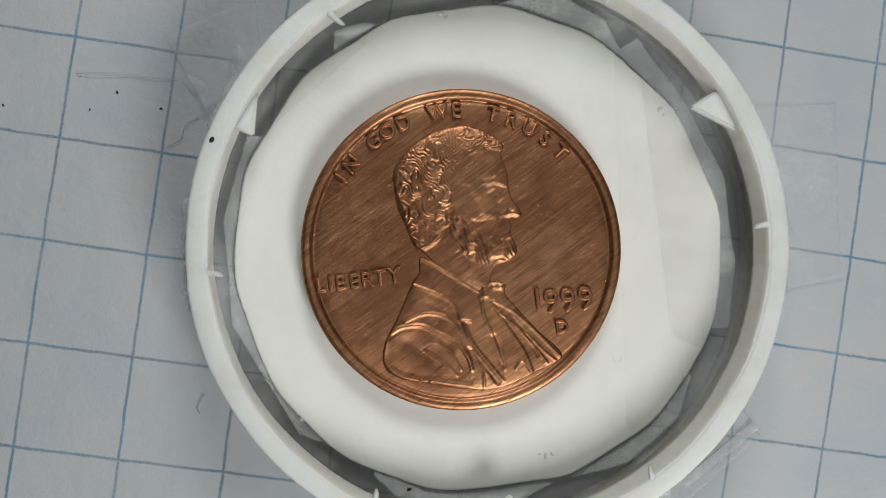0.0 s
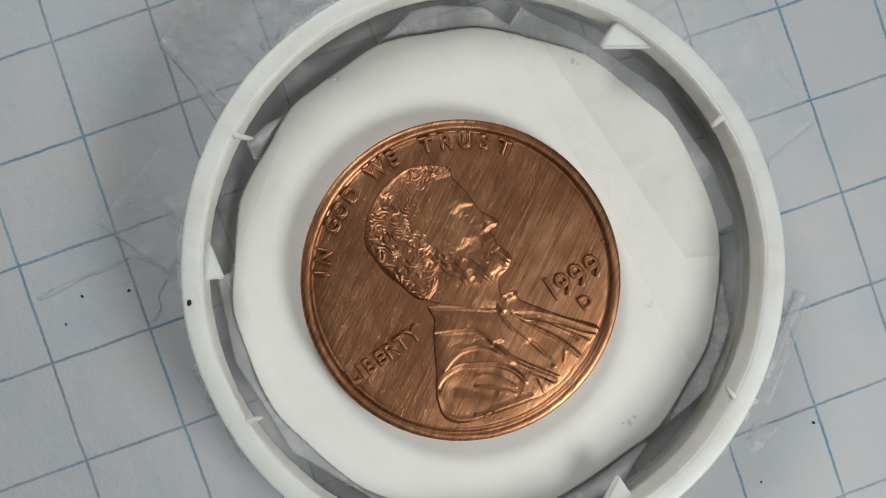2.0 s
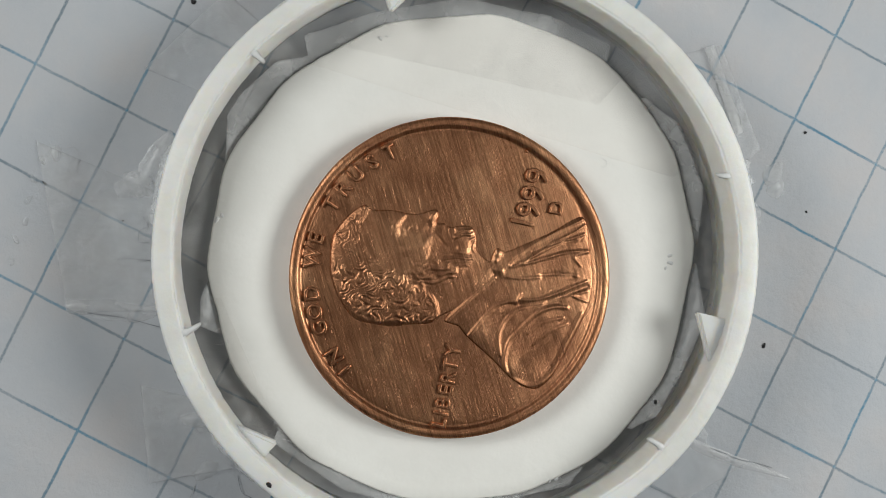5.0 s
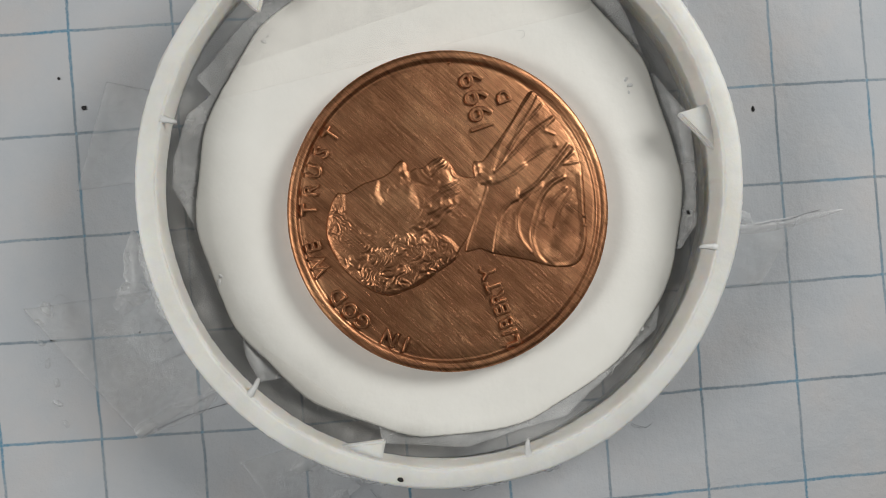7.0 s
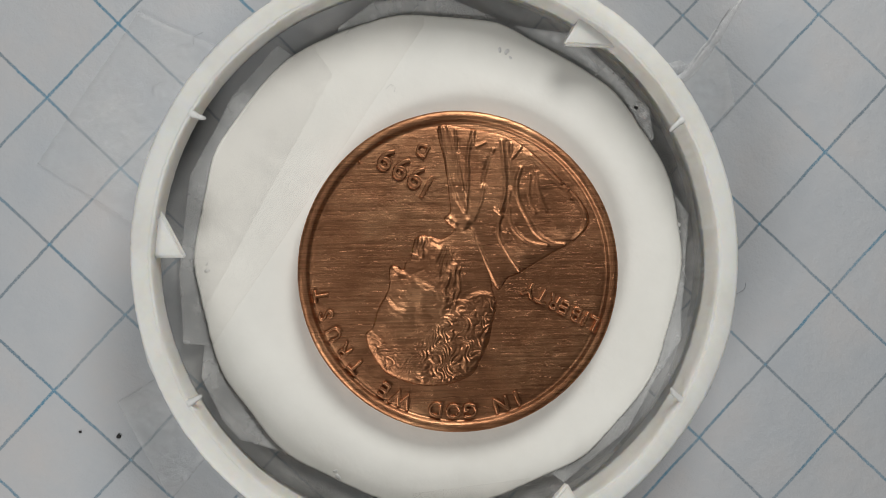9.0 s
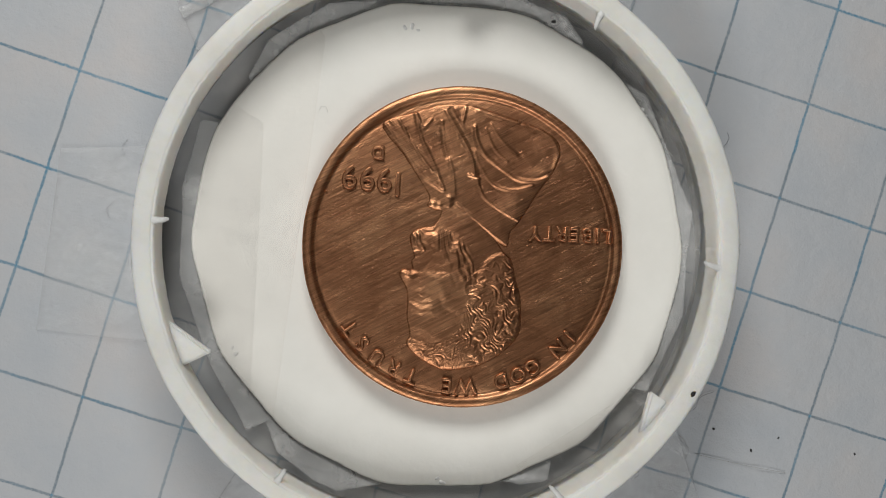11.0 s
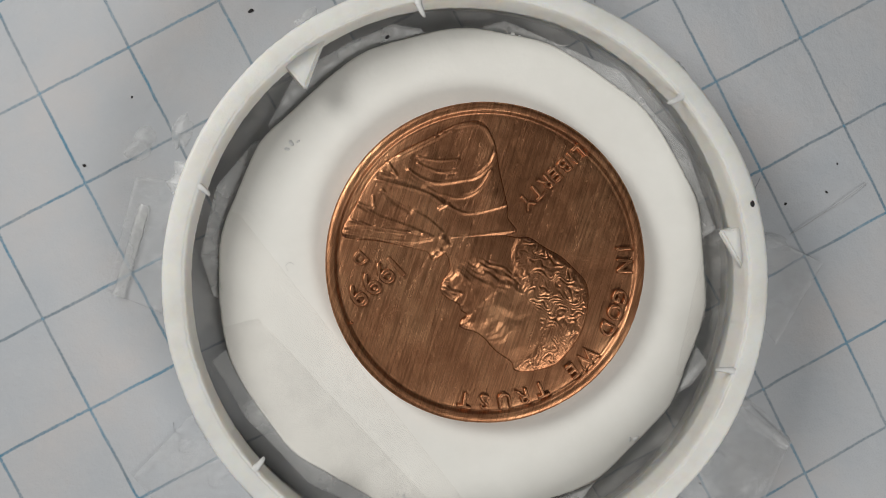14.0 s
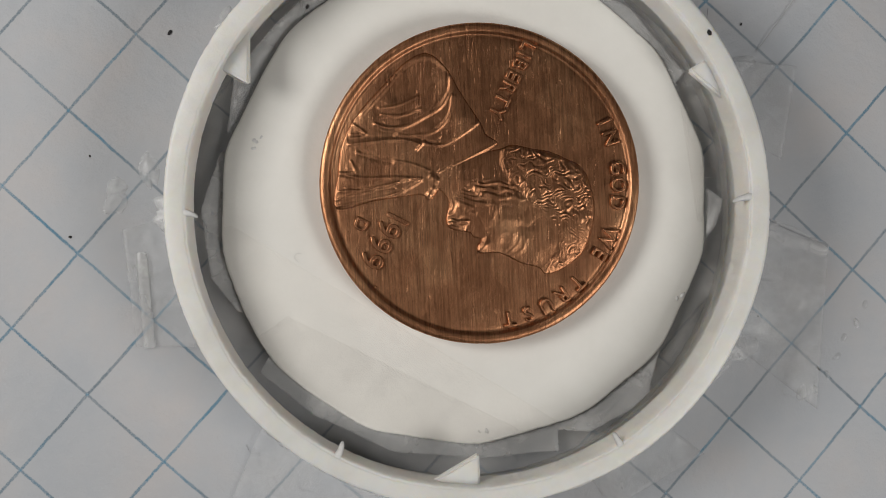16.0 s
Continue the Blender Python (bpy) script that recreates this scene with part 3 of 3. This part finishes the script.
def tape_flap(corners, seed, lift):
    """A strip of tape whose outer edge runs straight from corner to corner (degrees, radius round the ring)."""
    corners = [(corners[0][0] - 5, 12.9)] + corners + [(corners[-1][0] + 5, 12.9)]
    pts = [np.array((min(r + 0.2, 15.85) * math.cos(radians(a)), min(r + 0.2, 15.85) * math.sin(radians(a)))) for a, r in corners]

    def at(u, v):
        k = min(int(u * (len(pts) - 1)), len(pts) - 2)
        f = u * (len(pts) - 1) - k
        edge = pts[k] * (1 - f) + pts[k + 1] * f
        a = math.atan2(edge[1], edge[0])
        r_out = float(np.hypot(*edge))
        r_in = 12.6
        r = r_in + (r_out - r_in) * v
        x, y = RING[0] + r * math.cos(a), RING[1] + r * math.sin(a)
        rise = min(1.0, max(0.0, r - 14.3) / 1.6)
        z = 2.93 + lift * rise * rise + rise * 0.5 * noise.noise(Vector((x * 0.42, y * 0.42, seed))) + rise * 0.12 * noise.noise(Vector((x * 1.7, y * 1.7, seed)))
        return x, y, min(z, 2.93 + 1.3 * rise)

    ob = part("tape_flap", grid_mesh("tape_flap", at, 16 * (len(pts) - 1), 14, TAPE))
    thicken(ob, 0.05)
    return tagged(ob, "crinkled clear tape flap under the card disc", "tape", "tape flaps inside the ring")


for seed, (lift, corners) in enumerate((
        (0.5, [(350, 15.9), (5, 15.3), (25, 15.25), (46, 15.1), (62, 15.75)]),
        (0.7, [(64, 14.6), (70, 15.4), (80, 15.85), (86, 15.7), (97, 14.5)]),
        (0.4, [(299, 14.9), (312, 15.7), (327, 15.9), (336, 14.9)]),
        (0.3, [(163, 15.6), (182, 15.6), (205, 15.7), (233, 15.85), (240, 14.9)]),
        (0.6, [(252, 15.1), (258, 15.8), (268, 15.6), (282, 15.8), (294, 14.8)]),
        (0.9, [(119, 14.2), (127, 15.2), (133, 15.85), (137, 14.4)]))):
    tape_flap(corners, seed * 3.7, lift)



def tape_sheet():
    """The crumpled clear tape that spans the ring and carries the card disc."""
    def at(u, v):
        a, r = 2 * math.pi * u, 11.8 + 4.7 * v
        x, y = RING[0] + r * math.cos(a), RING[1] + r * math.sin(a)
        crumple = 0.45 * noise.noise(Vector((x * 0.30, y * 0.30, 8.0))) + 0.22 * abs(noise.noise(Vector((x * 0.9, y * 0.9, 2.0))))
        return x, y, 2.55 + max(0.0, v - 0.3) * (1.3 * crumple - 0.25 * v)
    ob = part("tape_sheet", grid_mesh("tape_sheet", at, 360, 18, SHEET))
    thicken(ob, 0.03)
    return tagged(ob, "crumpled clear tape stretched across the plastic ring", "tape")


tape_sheet()

# ---- clear tape stuck over one side of the disc ----


def tape_on_disc(start, end, seed, up=0.0):
    """A strip whose straight edge crosses the disc; the rest runs out to the disc's rim."""
    def at(u, v):
        ex, ey = start[0] + (end[0] - start[0]) * u, start[1] + (end[1] - start[1]) * u
        a0, a1 = math.atan2(start[1], start[0]), math.atan2(end[1], end[0])
        a = a0 + (a1 - a0) * u
        r = disc_radius(a) * 0.99
        x, y = ex + (r * math.cos(a) - ex) * v, ey + (r * math.sin(a) - ey) * v
        return x, y, DISC_TOP + up + 0.075 + 0.06 * noise.noise(Vector((x * 0.3, y * 0.3, seed))) + 0.10 * v * v
    ob = part("tape_strip", grid_mesh("tape_strip", at, 60, 16, CLEAR))
    thicken(ob, 0.03)
    return tagged(ob, "clear tape strip stuck over the card disc", "tape", "tape strips on the disc")


tape_on_disc((7.6, 13.2), (11.6, -9.4), 1.5)
tape_on_disc((-12.6, 5.2), (-7.2, 11.6), 4.5)
tape_on_disc((9.3, 12.4), (13.5, -3.4), 1.5, 0.07)

# ---- film and tape left on the paper ----


def film_piece(name, label, a, b, c, d, seed, curl=0.25, mat=FILM, cells=(28, 18)):
    """A four-cornered scrap of film lying on the paper; its c-d side is a little lifted."""
    def at(u, v):
        p = [(1 - u) * (1 - v) * a[k] + u * (1 - v) * b[k] + u * v * c[k] + (1 - u) * v * d[k] for k in (0, 1)]
        lift = 0.10 + curl * v ** 3 + 0.22 * abs(noise.noise(Vector((p[0] * 0.22, p[1] * 0.22, seed)))) + 0.02 * noise.noise(Vector((p[0] * 0.9, p[1] * 0.9, seed)))
        return p[0], p[1], sheet_height(p[0], p[1]) + max(0.03, lift)
    ob = part(name, grid_mesh(name, at, cells[0], cells[1], mat))
    thicken(ob, 0.03)
    return tagged(ob, label, "tape", "tape scraps on the paper")


film_piece("tape_scrap", "flat clear tape strip beside the white ring", (16.4, -14.6), (21.3, -9.2), (18.9, -6.4), (13.4, -12.6), 1.0, 0.5)
film_piece("tape_scrap", "wrinkled clear film stuck to squared paper", (-12.6, 19.8), (-4.0, 26.3), (-3.4, 17.2), (-9.6, 14.2), 2.0, 0.4)
film_piece("tape_scrap", "wrinkled clear film stuck to squared paper", (-19.8, 10.6), (-14.6, 13.8), (-13.6, 9.4), (-16.6, 6.4), 3.0, 0.5)
film_piece("tape_scrap", "loose clear film beside the white ring", (23.2, 12.8), (25.2, 1.7), (19.2, -0.4), (16.2, 11.4), 4.0, 0.5)
film_piece("tape_scrap", "creased clear film beside the white ring", (-2.2, -22.8), (-6.0, -20.2), (-6.2, -15.6), (-2.0, -16.8), 5.0, 0.5)
film_piece("tape_scrap", "loose clear film beside the white ring", (3.0, 22.5), (9.6, 20.2), (8.4, 15.9), (3.4, 17.2), 7.0, 0.9)


def fold_ridge(points, width, height, seed):
    """A standing fold in the film, tapered at both ends; its highlight is coloured in."""
    line = curve_through(points, 8, False)
    n = len(line) - 1

    def at(u, v):
        k = min(int(u * n), n - 1)
        f = u * n - k
        p, d = line[k] * (1 - f) + line[k + 1] * f, line[k + 1] - line[k]
        side = np.array((-d[1], d[0])) / max(np.hypot(*d), 1e-6)
        taper = math.sin(math.pi * min(1.0, 0.12 + 0.88 * u)) ** 0.7 * (1 + 0.35 * noise.noise(Vector((u * 6, seed, 0))))
        x, y = p + side * (v - 0.5) * 2 * width * taper
        z = sheet_height(x, y) + 0.04 + 0.5 * height * taper * max(0.0, math.cos((v - 0.5) * math.pi)) ** 1.5
        return float(x), float(y), z
    ob = part("film_fold", grid_mesh("film_fold", at, n, 12, CREASE))
    return tagged(ob, "standing fold in clear film with its highlight coloured in", "tape", "folds in the film")


fold_ridge([(-12.3, 20.1), (-11.5, 18.2), (-10.69, 15.9), (-9.7, 14.7)], 0.60, 0.30, 1.0)
fold_ridge([(-4.6, 20.6), (-3.2, 19.4), (-1.6, 19.3), (0.4, 19.3)], 0.85, 0.45, 2.0)
fold_ridge([(-2.0, -18.0), (-2.4, -19.4), (-2.3, -21.2), (-2.1, -22.8), (-1.6, -26.0)], 0.38, 0.26, 5.0)


def film_glint(x, y, size, stretch, turn, seed):
    """A thin milky patch with a ragged outline: a film highlight put into colour."""
    def at(u, v):
        a = 2 * math.pi * u
        r = size * v * (1 + 0.45 * noise.noise(Vector((math.cos(a) * 1.3, math.sin(a) * 1.3, seed))) + 0.2 * noise.noise(Vector((math.cos(a) * 4, math.sin(a) * 4, seed))))
        px, py = r * stretch * math.cos(a), r * math.sin(a)
        c, q = math.cos(radians(turn)), math.sin(radians(turn))
        X, Y = x + px * c - py * q, y + px * q + py * c
        return X, Y, sheet_height(X, Y) + 0.03 + 0.22 * (1 - v * v) + 0.08 * noise.noise(Vector((X * 2, Y * 2, seed)))
    ob = part("film_glint", grid_mesh("film_glint", at, 30, 6, GLINT))
    return tagged(ob, "milky patch standing in for a glint on the film", "glue smear", "glue smears")


for seed, (x, y, size, stretch, turn) in enumerate(((-4.1, 24.9, 0.32, 1.8, 30), (-3.5, 19.5, 0.75, 1.4, 70), (15.1, -16.3, 0.75, 1.5, 20), (12.7, -15.7, 0.55, 2.2, 50), (-15.0, 9.7, 0.6, 1.8, 120), (-17.6, 7.8, 0.5, 1.8, 150), (-1.7, -19.2, 0.5, 1.6, 80), (2.4, -18.4, 0.5, 1.9, 10))):
    film_glint(x, y, size, stretch, turn, seed * 1.9)


def rolled_edge(points, radius, seed):
    """A thin roll of tape lying on the paper."""
    line = curve_through(points, 8, False)
    verts, faces = [], []
    for i, (x, y) in enumerate(line):
        k = min(i + 1, len(line) - 1)
        d = line[k] - line[max(k - 1, 0)]
        n = np.array((-d[1], d[0])) / max(np.hypot(*d), 1e-6)
        rr = radius * (1 + 0.3 * noise.noise(Vector((i * 0.6, seed, 0))))
        for q in range(8):
            b = 2 * math.pi * q / 8
            verts.append((x + n[0] * rr * 1.7 * math.cos(b), y + n[1] * rr * 1.7 * math.cos(b), sheet_height(x, y) + 0.14 + 0.4 * rr + 0.4 * rr * math.sin(b)))
    for i in range(len(line) - 1):
        for q in range(8):
            m = (q + 1) % 8
            faces.append((i * 8 + q, i * 8 + m, i * 8 + 8 + m, i * 8 + 8 + q))
    ob = part("tape_roll", mesh_from("tape_roll", verts, faces, TAPE))
    return tagged(ob, "rolled edge of clear tape on squared paper", "tape", "tape scraps on the paper")


rolled_edge([(20.8, -8.5), (18.8, -10.6), (16.7, -12.8)], 0.22, 1)


def saw_edge(az0, az1, reach, seed):
    """The scalloped edge of a tape wound round the ring's foot."""
    teeth = max(3, int((az1 - az0) / 2.6))

    def at(u, v):
        a = radians(az0 + (az1 - az0) * u)
        tooth = math.sqrt(abs(math.sin(math.pi * (u * teeth + 0.35 * math.sin(u * 17 + seed)))))
        fade = min(1.0, 6 * u, 6 * (1 - u))
        r = 17.28 + v * (0.85 * reach * fade * (0.75 + 0.5 * noise.noise(Vector((u * 5, seed, 0)))) + 0.17 * tooth)
        return r * math.cos(a) + RING[0], r * math.sin(a) + RING[1], 5.9 - 0.3 * v + 0.05 * noise.noise(Vector((u * 9, seed, v)))
    ob = part("tape_edge", grid_mesh("tape_edge", at, teeth * 10, 4, TAPE))
    thicken(ob, 0.04)
    return tagged(ob, "clear tape wound round the ring with a scalloped edge", "tape", "tape edges round the ring")


for seed, (a0, a1, reach) in enumerate(((136, 144, 0.35), (151, 167, 0.55), (176, 202, 0.62), (94, 113, 0.80), (-4, 9, 0.40), (-51, -43, 1.0))):
    saw_edge(a0, a1, reach, seed * 2.3)

# ---- dirt specks, fibres and crumbs ----


def crumb(x, y, z, size, stretch, turn, mat, name, label, group, seed):
    bm = bmesh.new()
    bmesh.ops.create_icosphere(bm, subdivisions=2, radius=1.0)
    for v in bm.verts:
        k = 1 + 0.45 * noise.noise(v.co * 1.4 + Vector((seed * 3.1, 0, 0)))
        v.co = Vector((v.co.x * stretch, v.co.y, v.co.z * 0.6)) * k * size * MM
    me = bpy.data.meshes.new(name)
    bm.to_mesh(me)
    bm.free()
    me.materials.append(mat)
    me.polygons.foreach_set("use_smooth", [True] * len(me.polygons))
    ob = new(name, me)
    ob.matrix_world = pose(x * MM, y * MM, (z + size * 0.4) * MM, 0, 0, turn)
    return tagged(ob, label, name.replace("_", " "), group)


for k, (x, y, size, stretch) in enumerate(((8.1, 21.7, 0.14, 1.1), (10.0, 23.1, 0.08, 1.3), (-6.1, 24.7, 0.06, 3.0), (-22.2, 6.7, 0.07, 1.6), (18.85, -16.7, 0.09, 1.2), (5.3, -20.5, 0.10, 1.7), (3.7, -17.9, 0.07, 1.2),
                                           (-23.7, 5.4, 0.05, 1.5), (-6.0, 19.4, 0.06, 1.2), (-28.9, 4.9, 0.06, 1.2), (-19.4, 6.1, 0.06, 1.8), (14.3, -19.1, 0.06, 1.3))):
    crumb(x, y, sheet_height(x, y) + 0.01, size, stretch, 37 * k, DIRT, "dirt_speck", "tiny black dirt speck on squared paper", "dirt specks", k)
# the speck on the ring's lip
crumb(-15.05, 4.1, 7.2, 0.11, 1.8, 70, DIRT, "dirt_speck", "tiny black dirt speck on the ring's lip", "dirt specks", 40)
crumb(-1.1, -14.6, 3.9, 0.10, 1.6, 20, DIRT, "dirt_speck", "tiny black dirt speck on clear tape", "dirt specks", 41)
# the shiny nick on the coin's rim shoulder
nick = crumb(8.72, -0.64, COIN_TOP - 0.14, 0.085, 1.0, 0, COPPER, "nick", "", "", 60)
nick.parent = coin
nick.matrix_basis = coin.matrix_world.inverted() @ pose(8.72 * MM, -0.64 * MM, (COIN_TOP - 0.09) * MM)
for key in ("category", "label", "group"):
    if key in nick:
        del nick[key]
# milky mounds in a row: dents in the film, their glints put into colour
for k in range(6):
    f = k / 5
    x, y = -11.3 + 6.4 * f, 24.3 + 1.3 * f + 0.15 * math.sin(k * 2.2)
    film_glint(x, y, 0.18 + 0.06 * math.sin(k * 3.1), 1.7, 25 + 40 * math.sin(k * 1.7), 30 + k * 2.3)


def fibre(points, radius, name="fibre", label="thin curled grey fibre on squared paper", mat=FIBRE, base=None):
    cu = bpy.data.curves.new(name, "CURVE")
    cu.dimensions, cu.bevel_depth, cu.bevel_resolution = "3D", radius * 0.6 * MM, 1
    sp = cu.splines.new("NURBS")
    line = curve_through(points, 4, False)
    sp.points.add(len(line) - 1)
    for i, (x, y) in enumerate(line):
        z = (sheet_height(x, y) + radius + 0.02 + 0.12 * abs(math.sin(i * 0.5))) if base is None else base + 0.03 * abs(math.sin(i * 0.7))
        sp.points[i].co = (x * MM, y * MM, z * MM, 1)
    sp.use_endpoint_u, sp.order_u = True, 3
    tmp = new(name + "_line", cu)
    bpy.context.view_layer.update()
    me = bpy.data.meshes.new_from_object(tmp.evaluated_get(bpy.context.evaluated_depsgraph_get()))
    bpy.data.objects.remove(tmp)
    me.materials.clear()
    me.materials.append(mat)
    ob = new(name, me)
    return tagged(ob, label, "fibre", "fibres")


fibre([(-5.2, 23.6), (-4.4, 23.4), (-3.6, 23.6), (-3.3, 24.1), (-3.6, 24.5)], 0.014, label="thin curled pale fibre on squared paper", mat=PALE)
fibre([(-6.5, 17.4), (-6.7, 17.9), (-6.1, 18.2), (-5.6, 17.9), (-5.2, 18.4)], 0.03)
fibre([(-8.3, 18.6), (-7.9, 18.0), (-7.7, 17.4), (-7.4, 16.7)], 0.022)
fibre([(-12.1, 18.8), (-11.5, 17.2), (-11.1, 15.6), (-10.8, 14.1)], 0.024)
fibre([(21.6, 2.0), (22.0, 1.7), (21.8, 1.2), (21.4, 0.9), (21.7, 0.5), (21.5, -0.1)], 0.014)
fibre([(21.1, 4.9), (21.4, 4.4), (21.2, 3.9)], 0.018)
fibre([(10.15, -5.2), (10.3, -5.45), (10.6, -5.4), (10.65, -5.05)], 0.011, label="thin curled grey fibre on the card disc", mat=PALE, base=DISC_TOP + 0.03)
fibre([(-14.6, 7.5), (-15.1, 8.6), (-15.6, 9.2), (-15.2, 10.0)], 0.022)
fibre([(-17.0, 5.9), (-17.8, 5.2), (-17.9, 4.4), (-18.7, 3.8)], 0.022)
fibre([(14.5, -6.3), (14.62, -5.95), (14.55, -5.55)], 0.016, label="thin dark hair on the card disc", base=DISC_TOP + 0.03)
# this pale strand is added to mark a straight crease in the paper
fibre([(-18.7, 8.0), (-20.6, 7.85), (-22.4, 7.7), (-24.8, 7.4)], 0.025, label="pale strand marking a straight crease in squared paper", mat=PALE)
# no fibre here: a grey strand added for the dark shade along a crease
fibre([(-2.2, -20.0), (-2.05, -21.2), (-2.0, -22.2), (-1.7, -23.4), (-1.5, -24.5)], 0.02)
fibre([(-14.41, -12.35), (-14.6, -12.0), (-14.54, -11.7), (-14.3, -11.1)], 0.022)
fibre([(-10.03, -9.96), (-10.0, -9.7), (-10.19, -9.5), (-10.63, -9.26)], 0.03, label="thin white fibre at the disc's edge", mat=BARE, base=DISC_TOP + 0.02)
# small white lumps on the disc, pressed under the tape
for k, (x, y, size) in enumerate(((-3.2, 13.9, 0.13), (-2.85, 13.75, 0.09), (6.9, -11.7, 0.12), (7.3, -11.5, 0.10), (6.5, -11.6, 0.07), (10.9, 10.2, 0.10), (11.2, 9.9, 0.07), (-8.0, -11.4, 0.08), (-8.3, -11.1, 0.06))):
    crumb(x, y, DISC_TOP - 0.02, size, 1.7, 47 * k, BARE, "glue_crumb", "small white lump on the card disc", "glue crumbs", 120 + k)
# torn threads that stand up along the disc's rim
for k in range(26):
    rnd = random.Random(300 + k)
    a = radians(rnd.choice((140, 145, 150, 155, 160, 132)) + rnd.uniform(-4, 4))
    r = disc_radius(a) - 0.05
    pts = [((r + 0.08 * j * rnd.uniform(0.4, 1.0)) * math.cos(a + 0.02 * j * rnd.uniform(-1, 1)), (r + 0.08 * j * rnd.uniform(0.4, 1.0)) * math.sin(a + 0.02 * j * rnd.uniform(-1, 1))) for j in range(3)]
    fibre(pts, 0.020, "torn_thread", "short white torn thread at the disc's edge", BARE, DISC_TOP - 0.12)
